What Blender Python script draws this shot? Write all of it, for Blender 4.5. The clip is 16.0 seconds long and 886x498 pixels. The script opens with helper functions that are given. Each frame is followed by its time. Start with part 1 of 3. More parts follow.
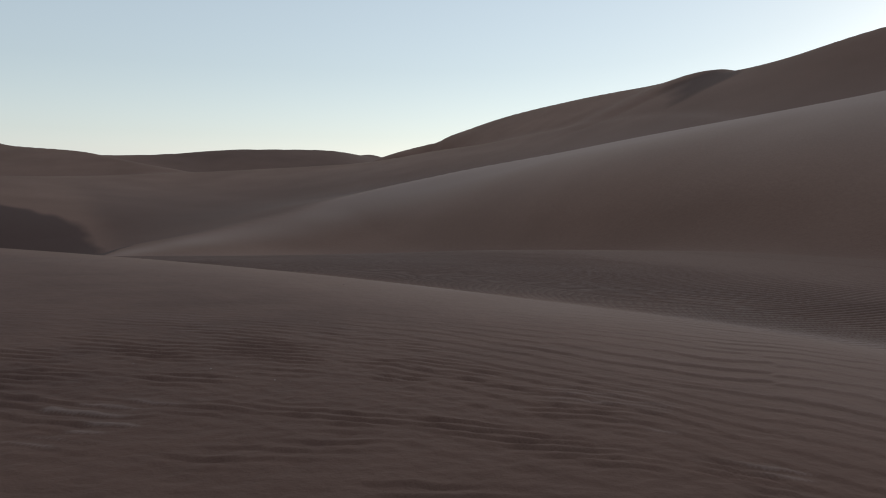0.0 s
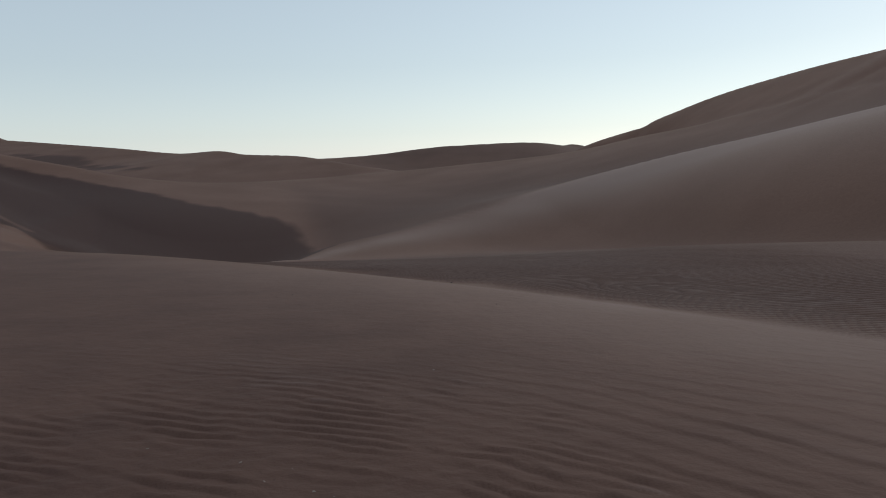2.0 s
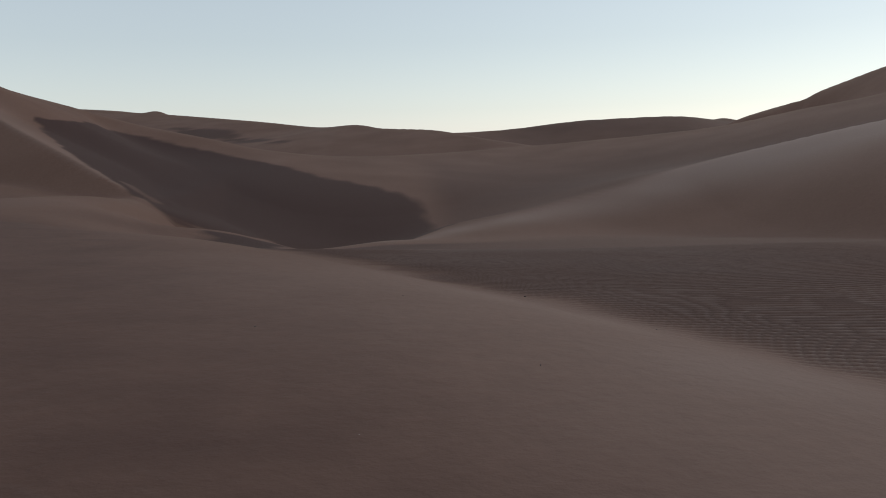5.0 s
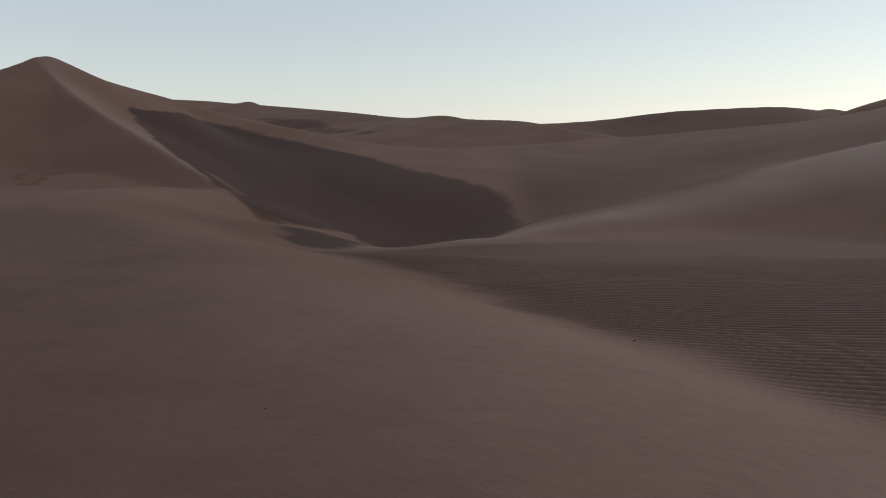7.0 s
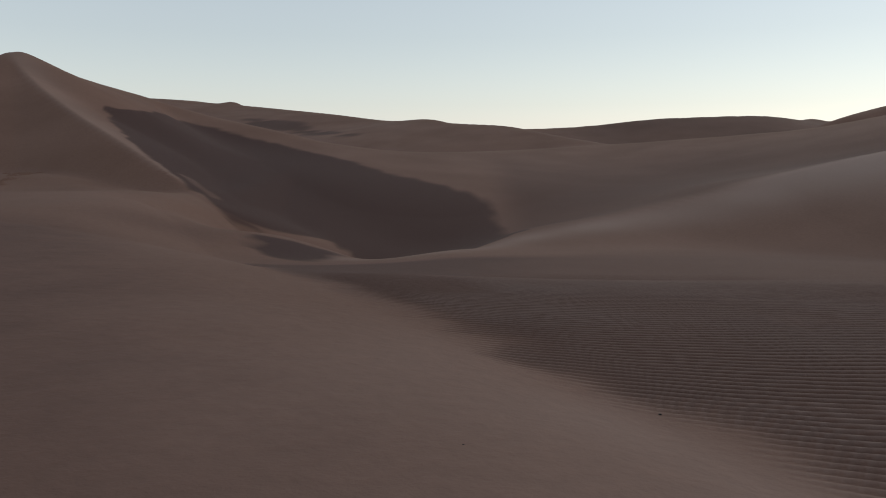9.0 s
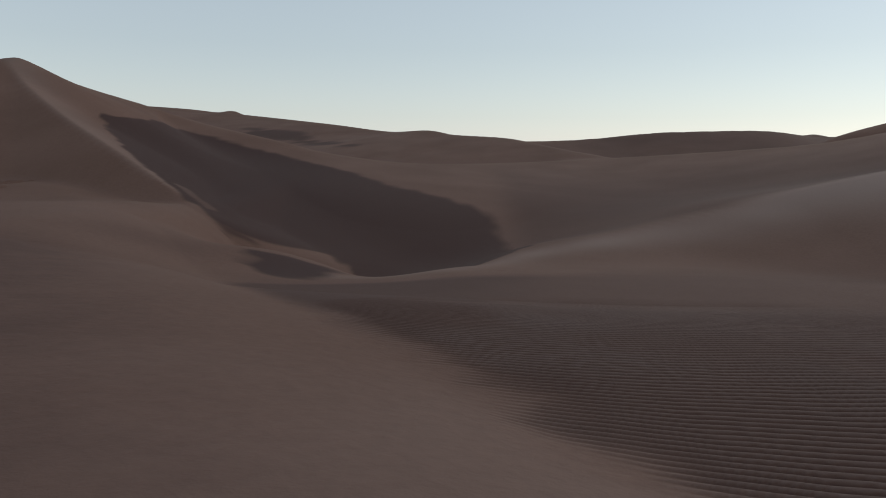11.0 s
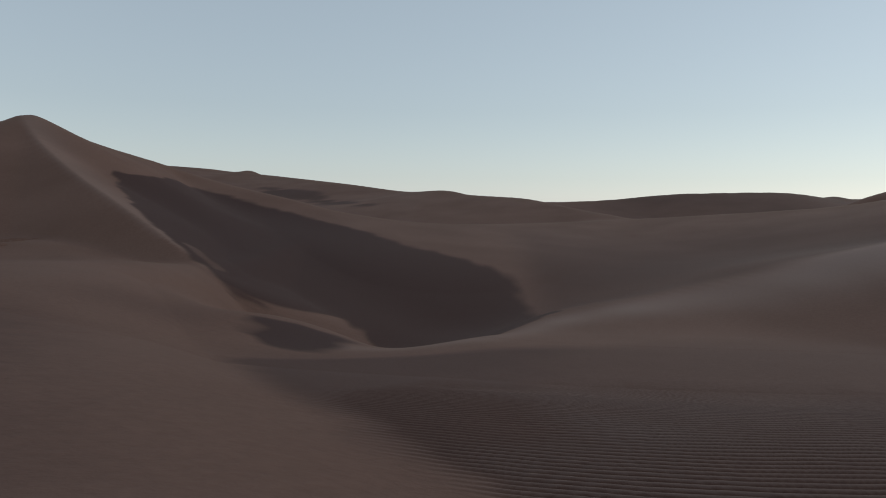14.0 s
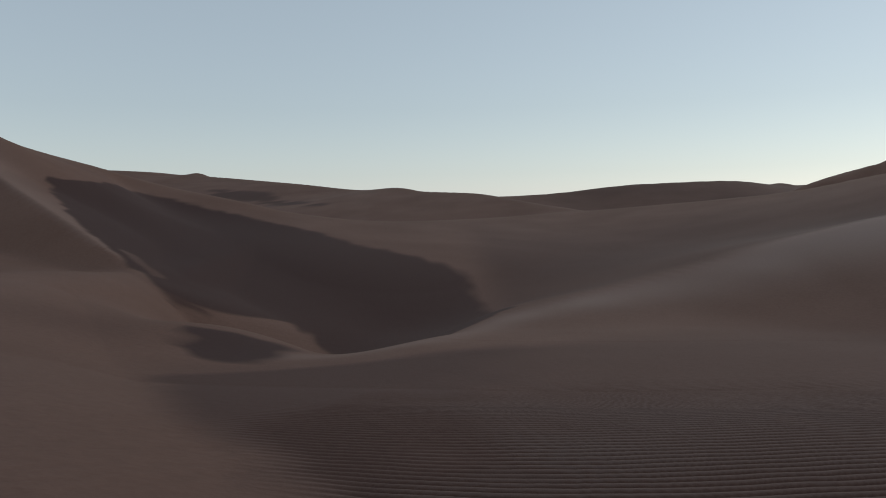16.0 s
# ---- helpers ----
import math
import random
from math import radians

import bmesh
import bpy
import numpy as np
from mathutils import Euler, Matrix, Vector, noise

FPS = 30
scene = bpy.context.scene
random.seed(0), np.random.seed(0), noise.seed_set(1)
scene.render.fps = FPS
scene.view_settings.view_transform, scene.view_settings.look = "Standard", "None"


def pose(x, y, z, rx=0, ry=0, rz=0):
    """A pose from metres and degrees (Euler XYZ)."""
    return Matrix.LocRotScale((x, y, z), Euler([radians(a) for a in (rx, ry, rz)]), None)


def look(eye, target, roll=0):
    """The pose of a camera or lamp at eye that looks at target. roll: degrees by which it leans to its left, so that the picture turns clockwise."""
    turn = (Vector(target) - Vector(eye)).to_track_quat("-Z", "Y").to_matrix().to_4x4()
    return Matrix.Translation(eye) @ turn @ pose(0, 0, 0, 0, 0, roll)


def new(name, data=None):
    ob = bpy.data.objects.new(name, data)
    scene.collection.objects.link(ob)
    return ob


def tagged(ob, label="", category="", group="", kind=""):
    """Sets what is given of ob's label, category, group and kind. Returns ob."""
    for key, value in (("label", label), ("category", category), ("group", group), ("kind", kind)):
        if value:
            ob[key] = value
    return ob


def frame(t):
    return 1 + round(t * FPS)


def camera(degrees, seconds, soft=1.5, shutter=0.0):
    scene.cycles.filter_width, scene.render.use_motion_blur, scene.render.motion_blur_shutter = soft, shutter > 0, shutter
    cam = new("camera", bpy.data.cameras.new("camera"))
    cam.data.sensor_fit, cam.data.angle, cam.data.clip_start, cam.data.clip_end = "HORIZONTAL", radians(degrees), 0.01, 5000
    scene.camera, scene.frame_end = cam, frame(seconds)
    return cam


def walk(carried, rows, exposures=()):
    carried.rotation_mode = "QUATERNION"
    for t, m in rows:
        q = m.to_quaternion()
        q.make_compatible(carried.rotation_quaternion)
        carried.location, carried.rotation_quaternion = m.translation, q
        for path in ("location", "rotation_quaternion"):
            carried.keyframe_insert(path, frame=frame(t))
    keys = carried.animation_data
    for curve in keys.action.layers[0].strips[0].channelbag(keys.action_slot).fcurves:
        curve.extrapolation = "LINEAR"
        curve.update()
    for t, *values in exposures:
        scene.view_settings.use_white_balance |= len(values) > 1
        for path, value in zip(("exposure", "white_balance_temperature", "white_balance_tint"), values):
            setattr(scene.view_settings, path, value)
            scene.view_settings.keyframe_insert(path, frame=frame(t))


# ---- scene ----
cam = camera(60.0, 16.0, soft=1.0)
# seconds, place, turn to the left, tilt, lean
PATH = [
    (0, -2.56, -14.56, -0.137, -28.66, -5.52, 1.65),
    (0.5, -2.26, -14.23, -0.127, -24.66, -5.73, 1.1),
    (1, -1.94, -13.87, -0.116, -18.61, -5.8, 0.56),
    (1.5, -1.58, -13.43, -0.106, -14.25, -5.91, -0.35),
    (2, -1.24, -12.92, -0.091, -13.27, -6.23, -1.2),
    (2.5, -0.95, -12.44, -0.077, -12.35, -6.61, -1.5),
    (3, -0.63, -11.93, -0.062, -9.88, -6.98, -1.72),
    (3.5, -0.31, -11.41, -0.083, -9.15, -7.1, -1.9),
    (4, -0.01, -10.87, -0.104, -7.79, -6.97, -1.7),
    (4.5, 0.24, -10.33, -0.105, -4.29, -6.95, -1.46),
    (5, 0.43, -9.78, -0.107, -2.89, -7.92, -0.92),
    (7.5, 0.52, -7.17, 0.021, 4.04, -8.56, -0.73),
    (8, 0.54, -6.73, 0.027, 2.95, -8.62, -0.3),
    (8.5, 0.5, -6.28, 0.075, 2.34, -8.44, 0.01),
    (11, 0.18, -4.31, 0.159, 2.1, -7.45, 0.88),
    (11.5, 0.1, -3.82, 0.142, 1.82, -6.78, 0.72),
    (12, 0.04, -3.32, 0.126, 2.29, -5.87, 0.61),
    (12.5, -0.01, -2.79, 0.109, 4.76, -4.25, 1.08),
    (13, -0.12, -2.28, 0.092, 5.59, -3.18, 1.37),
    (13.5, -0.25, -1.8, 0.072, 5.52, -3.18, 1.24),
    (14, -0.36, -1.34, 0.051, 3.25, -2.99, 1.17),
    (14.5, -0.46, -0.94, 0.031, 1.6, -2.9, 0.68),
    (15, -0.44, -0.6, 0.029, 0.96, -3.14, -0.8),
    (15.5, -0.26, -0.29, 0.027, 0.49, -3.04, -0.16),
    (16, 0, 0, 0.025, 0, -3.2, -0.51),
]
walk(cam, [(t, pose(x, y, z, 90 + tilt, 0, turn) @ pose(0, 0, 0, 0, 0, lean)) for t, x, y, z, turn, tilt, lean in PATH],
     exposures=[(0, 0.02, 6500, 9), (1.5, 0.07, 6500, 9), (2, 0.13, 6500, 9), (3, 0.17, 6600, 9), (4, 0.07, 6600, 9), (4.5, 0.06, 6650, 9), (5, 0.17, 6750, 11), (7.5, 0.17, 6900, 12), (8.5, 0.17, 6900, 12), (11, 0.05, 6650, 10), (11.5, -0.06, 6600, 10), (12, 0.02, 6550, 9), (13.5, -0.1, 6500, 9), (16, -0.1, 6500, 9)])

# ---- light: the sky after sunset, brightest towards where the sun went down ----
SUN_AZ = 68.0  # degrees to the right of +y
GLOW_AZ = 38.0
world = bpy.data.worlds.new("sky")
scene.world = world
world.use_nodes = True
wn = world.node_tree
wn.nodes.clear()
sky = wn.nodes.new("ShaderNodeTexSky")
sky.sky_type = "NISHITA"
sky.sun_disc = False
sky.sun_elevation = radians(12.0)
sky.sun_rotation = radians(SUN_AZ)
sky.air_density, sky.dust_density, sky.ozone_density = 1.0, 0.2, 1.0
bg = wn.nodes.new("ShaderNodeBackground")
bg.inputs[1].default_value = 0.124
wout = wn.nodes.new("ShaderNodeOutputWorld")
pale = wn.nodes.new("ShaderNodeHueSaturation")
pale.inputs["Saturation"].default_value = 0.5
wn.links.new(sky.outputs[0], pale.inputs["Color"])
haze = wn.nodes.new("ShaderNodeMix")
haze.data_type = "RGBA"
haze.inputs["Factor"].default_value = 0.36
haze.inputs["B"].default_value = (4.5, 5.75, 7.0, 1)
wn.links.new(pale.outputs[0], haze.inputs["A"])
wn.links.new(haze.outputs["Result"], bg.inputs[0])
wn.links.new(bg.outputs[0], wout.inputs[0])

sun = new("sun", bpy.data.lights.new("sun", "SUN"))
sun.data.energy, sun.data.angle, sun.data.color = 0.8, radians(45), (1.0, 0.93, 0.86)
sun.matrix_world = look((0, 0, 0), (-math.sin(radians(GLOW_AZ)), -math.cos(radians(GLOW_AZ)), -0.3))


# ---- materials ----
def material(name):
    m = bpy.data.materials.new(name)
    m.use_nodes = True
    m.node_tree.nodes.clear()
    return m, m.node_tree


def node(tree, kind, **values):
    n = tree.nodes.new(kind)
    for key, value in values.items():
        n.inputs[key.replace("_", " ")].default_value = value
    return n


def sand_material():
    m, t = material("sand")
    out = t.nodes.new("ShaderNodeOutputMaterial")
    bsdf = node(t, "ShaderNodeBsdfPrincipled", Roughness=0.95)
    bsdf.inputs["Specular IOR Level"].default_value = 0.15
    geo = t.nodes.new("ShaderNodeNewGeometry")
    broad = node(t, "ShaderNodeTexNoise", Scale=0.11, Detail=4.0)
    fine = node(t, "ShaderNodeTexNoise", Scale=5.0, Detail=6.0, Roughness=0.65)
    grain = node(t, "ShaderNodeTexNoise", Scale=60.0, Detail=2.0)
    for n in (broad, fine, grain):
        t.links.new(geo.outputs["Position"], n.inputs["Vector"])
    ramp = t.nodes.new("ShaderNodeValToRGB")
    ramp.color_ramp.elements[0].position, ramp.color_ramp.elements[0].color = 0.3, (0.180, 0.097, 0.069, 1)
    ramp.color_ramp.elements[1].position, ramp.color_ramp.elements[1].color = 0.7, (0.222, 0.123, 0.090, 1)
    t.links.new(broad.outputs[0], ramp.inputs[0])
    mul = t.nodes.new("ShaderNodeMix")
    mul.data_type, mul.blend_type = "RGBA", "MULTIPLY"
    mul.inputs["Factor"].default_value = 0.35
    t.links.new(ramp.outputs[0], mul.inputs["A"])
    t.links.new(fine.outputs[0], mul.inputs["B"])
    # dark sand colour, which also carries the painted shade
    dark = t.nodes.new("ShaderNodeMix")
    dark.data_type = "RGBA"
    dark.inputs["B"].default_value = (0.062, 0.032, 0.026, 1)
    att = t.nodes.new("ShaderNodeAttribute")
    att.attribute_name = "dark_shaded_sand"
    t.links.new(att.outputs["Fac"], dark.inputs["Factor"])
    # pale sand colour, which also carries the painted light
    light = t.nodes.new("ShaderNodeMix")
    light.data_type = "RGBA"
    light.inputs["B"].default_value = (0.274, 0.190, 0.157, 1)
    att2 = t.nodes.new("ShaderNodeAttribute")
    att2.attribute_name = "pale_lit_sand"
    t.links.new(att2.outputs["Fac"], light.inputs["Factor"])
    t.links.new(mul.outputs["Result"], light.inputs["A"])
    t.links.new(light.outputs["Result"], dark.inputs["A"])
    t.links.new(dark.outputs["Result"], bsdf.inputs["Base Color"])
    bump = node(t, "ShaderNodeBump", Strength=0.6, Distance=0.04)
    bump2 = node(t, "ShaderNodeBump", Strength=0.25, Distance=0.003)
    t.links.new(fine.outputs[0], bump.inputs["Height"])
    t.links.new(grain.outputs[0], bump2.inputs["Height"])
    t.links.new(bump.outputs[0], bump2.inputs["Normal"])
    t.links.new(bump2.outputs[0], bsdf.inputs["Normal"])
    t.links.new(bsdf.outputs[0], out.inputs[0])
    return m


SAND = sand_material()

# ---- the lie of the land ----
def spline(points, n=8):
    """A smooth line through a few points, n steps to each stretch."""
    p = np.array([points[0], *points, points[-1]], float)
    u = np.linspace(0, 1, n, endpoint=False)[:, None]
    out = []
    for a, b, c, d in zip(p[:-3], p[1:-2], p[2:-1], p[3:]):
        out.append(0.5 * (2 * b + (c - a) * u + (2 * a - 5 * b + 4 * c - d) * u**2 + (3 * b - a - 3 * c + d) * u**3))
    return np.vstack([*out, p[-1:]])


def soft(v, w):
    """v where it is positive, 0 elsewhere, rounded over the width w."""
    return w * np.logaddexp(0, v / w)


def step(v, a, b):
    u = np.clip((v - a) / (b - a), 0, 1)
    return u * u * (3 - 2 * u)


class Ridge:
    """A dune: a crest line of rows x, y, height, slope of the right flank and, where it varies, of the left; both run out at the foot."""

    def __init__(self, name, crest, left, foot, round_=1.0, blend=0.0, bowl=False):
        self.name, self.line, self.left, self.foot, self.round, self.blend, self.bowl = name, spline(crest), left, foot, round_, blend, bowl

    def height(self, x, y):
        best = np.full(x.shape, 1e18)
        side, zsum, ssum, lsum, wsum, reach = (np.zeros(x.shape) for _ in range(6))
        varied = self.line.shape[1] > 4
        for a, b in zip(self.line[:-1], self.line[1:]):
            ex, ey = b[0] - a[0], b[1] - a[1]
            u = np.clip(((x - a[0]) * ex + (y - a[1]) * ey) / (ex * ex + ey * ey + 1e-9), 0, 1)
            dx, dy = x - a[0] - u * ex, y - a[1] - u * ey
            d2 = dx * dx + dy * dy
            w = 1.0 / (d2 + 0.3) ** 3
            zsum += w * (a[2] + u * (b[2] - a[2]))
            ssum += w * (a[3] + u * (b[3] - a[3]))
            lsum += w * (a[4] + u * (b[4] - a[4]) if varied else self.left)
            wsum += w
            reach += math.hypot(ex, ey) / (d2 + 0.3) ** 2
            near = d2 < best
            best = np.where(near, d2, best)
            side = np.where(near, ex * dy - ey * dx, side)
        d = np.sqrt(best + self.round**2) - self.round
        if self.bowl:  # inside its bends the flank is one round bowl, with no fold
            even = (2 / math.pi * reach + 1e-12) ** (-1 / 3) - self.round
            d = d + (np.minimum(even, d) - d) * step(d, 2, 14) * (side < 0)
        slope = np.where(side > 0, lsum / wsum, ssum / wsum)
        return self.foot + soft(zsum / wsum - self.foot - slope * d, 1.2)


RIDGES = [
    Ridge("peak_dune", [(-100, 52, -6, .24), (-70, 71, 2, .24), (-56, 79, 7.6, .24), (-51.5, 82, 9.6, .37), (-50.5, 84.5, 8.4, .48), (-48.5, 93, 6.9, .36), (-44, 101.5, 5.1, .26),
                        (-36.8, 102, 3.0, .22), (-27, 99.5, 1.0, .18), (-20, 98, -0.5, .15), (-12, 100, -1.6, .13), (-5, 106, -2.0, .12), (7, 120, -1.9, .11), (23, 131, -1.1, .11),
                        (40, 126, 0.3, .14), (53.5, 118, 1.8, .18), (63, 107.5, 4.2, .24), (68, 93, 5.7, .28), (69.3, 79.5, 6.5, .32), (67.8, 67.5, 6.9, .36), (63, 46.5, 6.5, .4), (57, 30, 4, .4)],
          .14, -12, 1.2, 0.0, True),
    Ridge("spur", [(-52.3, 81.2, 9.2, .6), (-43.6, 71.4, 5.3, .6), (-36.2, 63.6, 2.45, .6), (-29.5, 56.6, 0.3, .6), (-22.4, 49.7, -2.2, .48), (-18.8, 45.7, -3.5, .32), (-16.1, 42.4, -4.5, .32), (-15, 39, -6.5, .5)],
          .36, -14, 0.15, -1.6),
    Ridge("rim", [(-12, 24, -8, .3, .5), (-8.4, 26, -8, .3, .5), (-5, 30.5, -8, .3, .5), (-1.1, 36, -7.5, .3, .5), (3.7, 42.5, -6.4, .28, .5), (10.8, 48.5, -5.3, .26, .35), (19, 52, -3.75, .26, .15),
                  (25, 52.2, -2.1, .26, .05), (33, 49, 0.1, .26, .02), (40.2, 41.2, 2.2, .26, .02), (44.8, 32.4, 4.0, .26, .04), (48.2, 24.4, 5.4, .26, .06), (50.5, 18.5, 6.5, .26, .06), (54, 8.8, 8.2, .28, .06), (60, -20, 10, .3, .06)],
          .5, -14, 3.2, 1.2),
    Ridge("right_dune", [(62, 137, 1.5, .45), (67.5, 139, 3.7, .45), (82, 145, 7.3, .6), (85, 135.5, 9.9, .6), (88, 121.6, 12.7, .55), (90.4, 101, 14.9, .5), (90.2, 81, 15.8, .5), (88, 71, 16.4, .5),
                         (88, 67, 16.5, .5), (86.3, 62.3, 15.7, .5), (85.3, 53.4, 16.2, .5), (87.5, 42.4, 18.7, .5), (94.4, 27, 22.1, .5), (105, 0, 26, .45)],
          .38, -14, 2.5),
    Ridge("far_hump", [(-60, 235, -2, .2), (6, 244, 2.3, .2), (30, 247, 3.4, .2), (43, 250, 4.5, .2), (56, 250, 6.0, .2), (67, 250.5, 6.7, .2), (93.6, 253, 7.5, .2), (111, 262, 6.4, .2), (116, 265, 6.9, .2),
                       (122, 268, 6.3, .2), (150, 262, 6.6, .2), (220, 240, 8, .2)],
          .2, -14, 2.0, -2.0),
    Ridge("mid_ridge", [(-91, 280, 12.0, .16), (-79, 273, 10.9, .16), (-64, 256, 9.3, .16), (-42, 230, 6.9, .16), (-23, 208, 4.6, .16), (-11, 184, 4.5, .16), (-4.7, 174, 3.4, .16), (6, 162, 2.7, .16),
                        (11, 153.6, 1.8, .16), (17.6, 143, 0.3, .16), (24, 133, -1.0, .16), (28, 126, -3, .16)],
          .22, -12, 0.8, -2.2),
    Ridge("far_left", [(-300, 250, 12, .15), (-200, 275, 16, .15), (-149, 289, 15.8, .15), (-123, 289.5, 14.5, .15), (-109, 295, 13.8, .15), (-100.4, 298, 13.0, .15), (-95, 299.5, 13.7, .15), (-89, 301, 12.0, .15),
                       (-70, 296, 10.1, .15), (-40, 290, 6, .15)],
          .15, -12, 1.5),
    Ridge("behind", [(-160, -60, 6, .2), (-80, -110, 9, .2), (10, -130, 8, .2), (100, -100, 12, .2), (150, -40, 20, .2)], .2, -12, 6.0),
]


def near_ground(x, y):
    """The hillside under the flight: a rippled slope that falls towards the hollow, and a smooth swell lying on it."""
    brink = 24 + 25 * step(x, -5, 7) + 6 * np.exp(-(((x + 7) / 2.5) ** 2))
    z = -2.1509 - 0.0243 * np.clip(x, -15, 30) - 0.0413 * np.clip(y, -40, 60) - 0.107 * soft(y - 10, 1.5) * step(x, -16, -6)
    z = z + 0.06 * soft(y - 15, 2.0) * step(x, -6, 0)
    z = z + 0.0009 * np.clip(x, -12, 12) ** 2 - 0.0022 * np.clip(y, -16, 16) ** 2
    z = z - 0.22 * soft(y - brink, 1.5) * step(x, -19, -9)
    d = swell_depth(x, y)
    slow = 0.5658 * (1 - np.exp(-(np.maximum(d, 0) / 4.4253) ** 1.5902))
    lip = 0.3321 * (1 - np.exp(-(np.maximum(d - 0.0897, 0) / 1.1139) ** 1.3627))
    z = z + lip + (slow - lip) * step(x, 1.752, 10.5864)
    for lift, cx, cy in ((-0.0187, -20, 18), (0.3, -14, 28), (0.4, -24, 33), (0.2933, -12, 16)):
        z = z + lift * np.exp(-((x - cx) ** 2 + (y - cy) ** 2) / 72)
    return z + 0.95 * np.exp(-((x + 9.0) ** 2 + (y - 28.5) ** 2) / 32) + 0.45 * np.exp(-((x + 13.5) ** 2 + (y - 37) ** 2) / 32) + 0.4 * np.exp(-((x - 17) ** 2 + (y - 19) ** 2) / 90)


def swell_depth(x, y):
    """How far inside the swell's edge a place lies."""
    v = np.clip(y, -16, 30) - 2.4
    w = np.minimum(v, 14)
    return (0.8847 - 0.5806 * v - 0.0005 * w**2 + 0.0003 * w**3 - x) * 0.76


def land(x, y):
    """Height of the land, and which dune makes it (-1 for the open ground)."""
    parts = [near_ground(x, y)] + [r.height(x, y) for r in RIDGES]
    z = np.maximum(parts[0], -9.0)
    for p, ridge in zip(parts[1:], RIDGES):
        k = 0.5 + 0.016 * np.minimum(np.hypot(x, y + 6), 150) + ridge.blend
        if ridge.name in ("peak_dune", "spur"):  # sand has drifted up against the foot on this side
            k = k + 4.5 * step(-0.757 * (x + 16.1) - 0.653 * (y - 42.4), 0.8, 7) * (1 - step(y, 47, 56))
        if ridge.name == "spur":
            k = k + 2.5 * step(0.757 * (x + 16.1) + 0.653 * (y - 42.4), 2.0, 12) * (1 - step(y, 76, 92))
        k = np.maximum(k, 0.3)
        z = np.maximum(z, p) + np.maximum(k - np.abs(z - p), 0) ** 2 / (4 * k)
    return z, np.argmax(np.stack(parts), 0) - 1


# ---- ripples and stains of the sand, with light and shade painted in ----
def lattice(x, y, seed):
    """Smooth noise, 0 to 1, one cell to the metre."""
    table = np.random.RandomState(seed).rand(256, 256)
    i, j = np.floor(x).astype(int), np.floor(y).astype(int)
    u, v = x - i, y - j
    u, v = u * u * (3 - 2 * u), v * v * (3 - 2 * v)
    a, b = table[i % 256, j % 256], table[(i + 1) % 256, j % 256]
    c, d = table[i % 256, (j + 1) % 256], table[(i + 1) % 256, (j + 1) % 256]
    return (a * (1 - u) + b * u) * (1 - v) + (c * (1 - u) + d * u) * v


HUB = (-3.1, -12.7)  # the ripples bend round this place


def wave(v, face):
    """One ripple to each unit: a short steep face, then a long gentle back."""
    p = v - np.floor(v)
    return 2 * step(p, 0, face) * (1 - np.clip((p - face) / (1 - face), 0, 1) ** 1.1) - 1


def rippled(x, y):
    """Where the slope beyond the swell is rippled: away from the smooth foot of the swell."""
    return step(x + 1.8 - 0.13 * np.maximum(y - 9, 0) ** 1.2 + 2.5 * (lattice(x * 0.8, y * 0.5, 31) - 0.5), -1.6, 3.2)


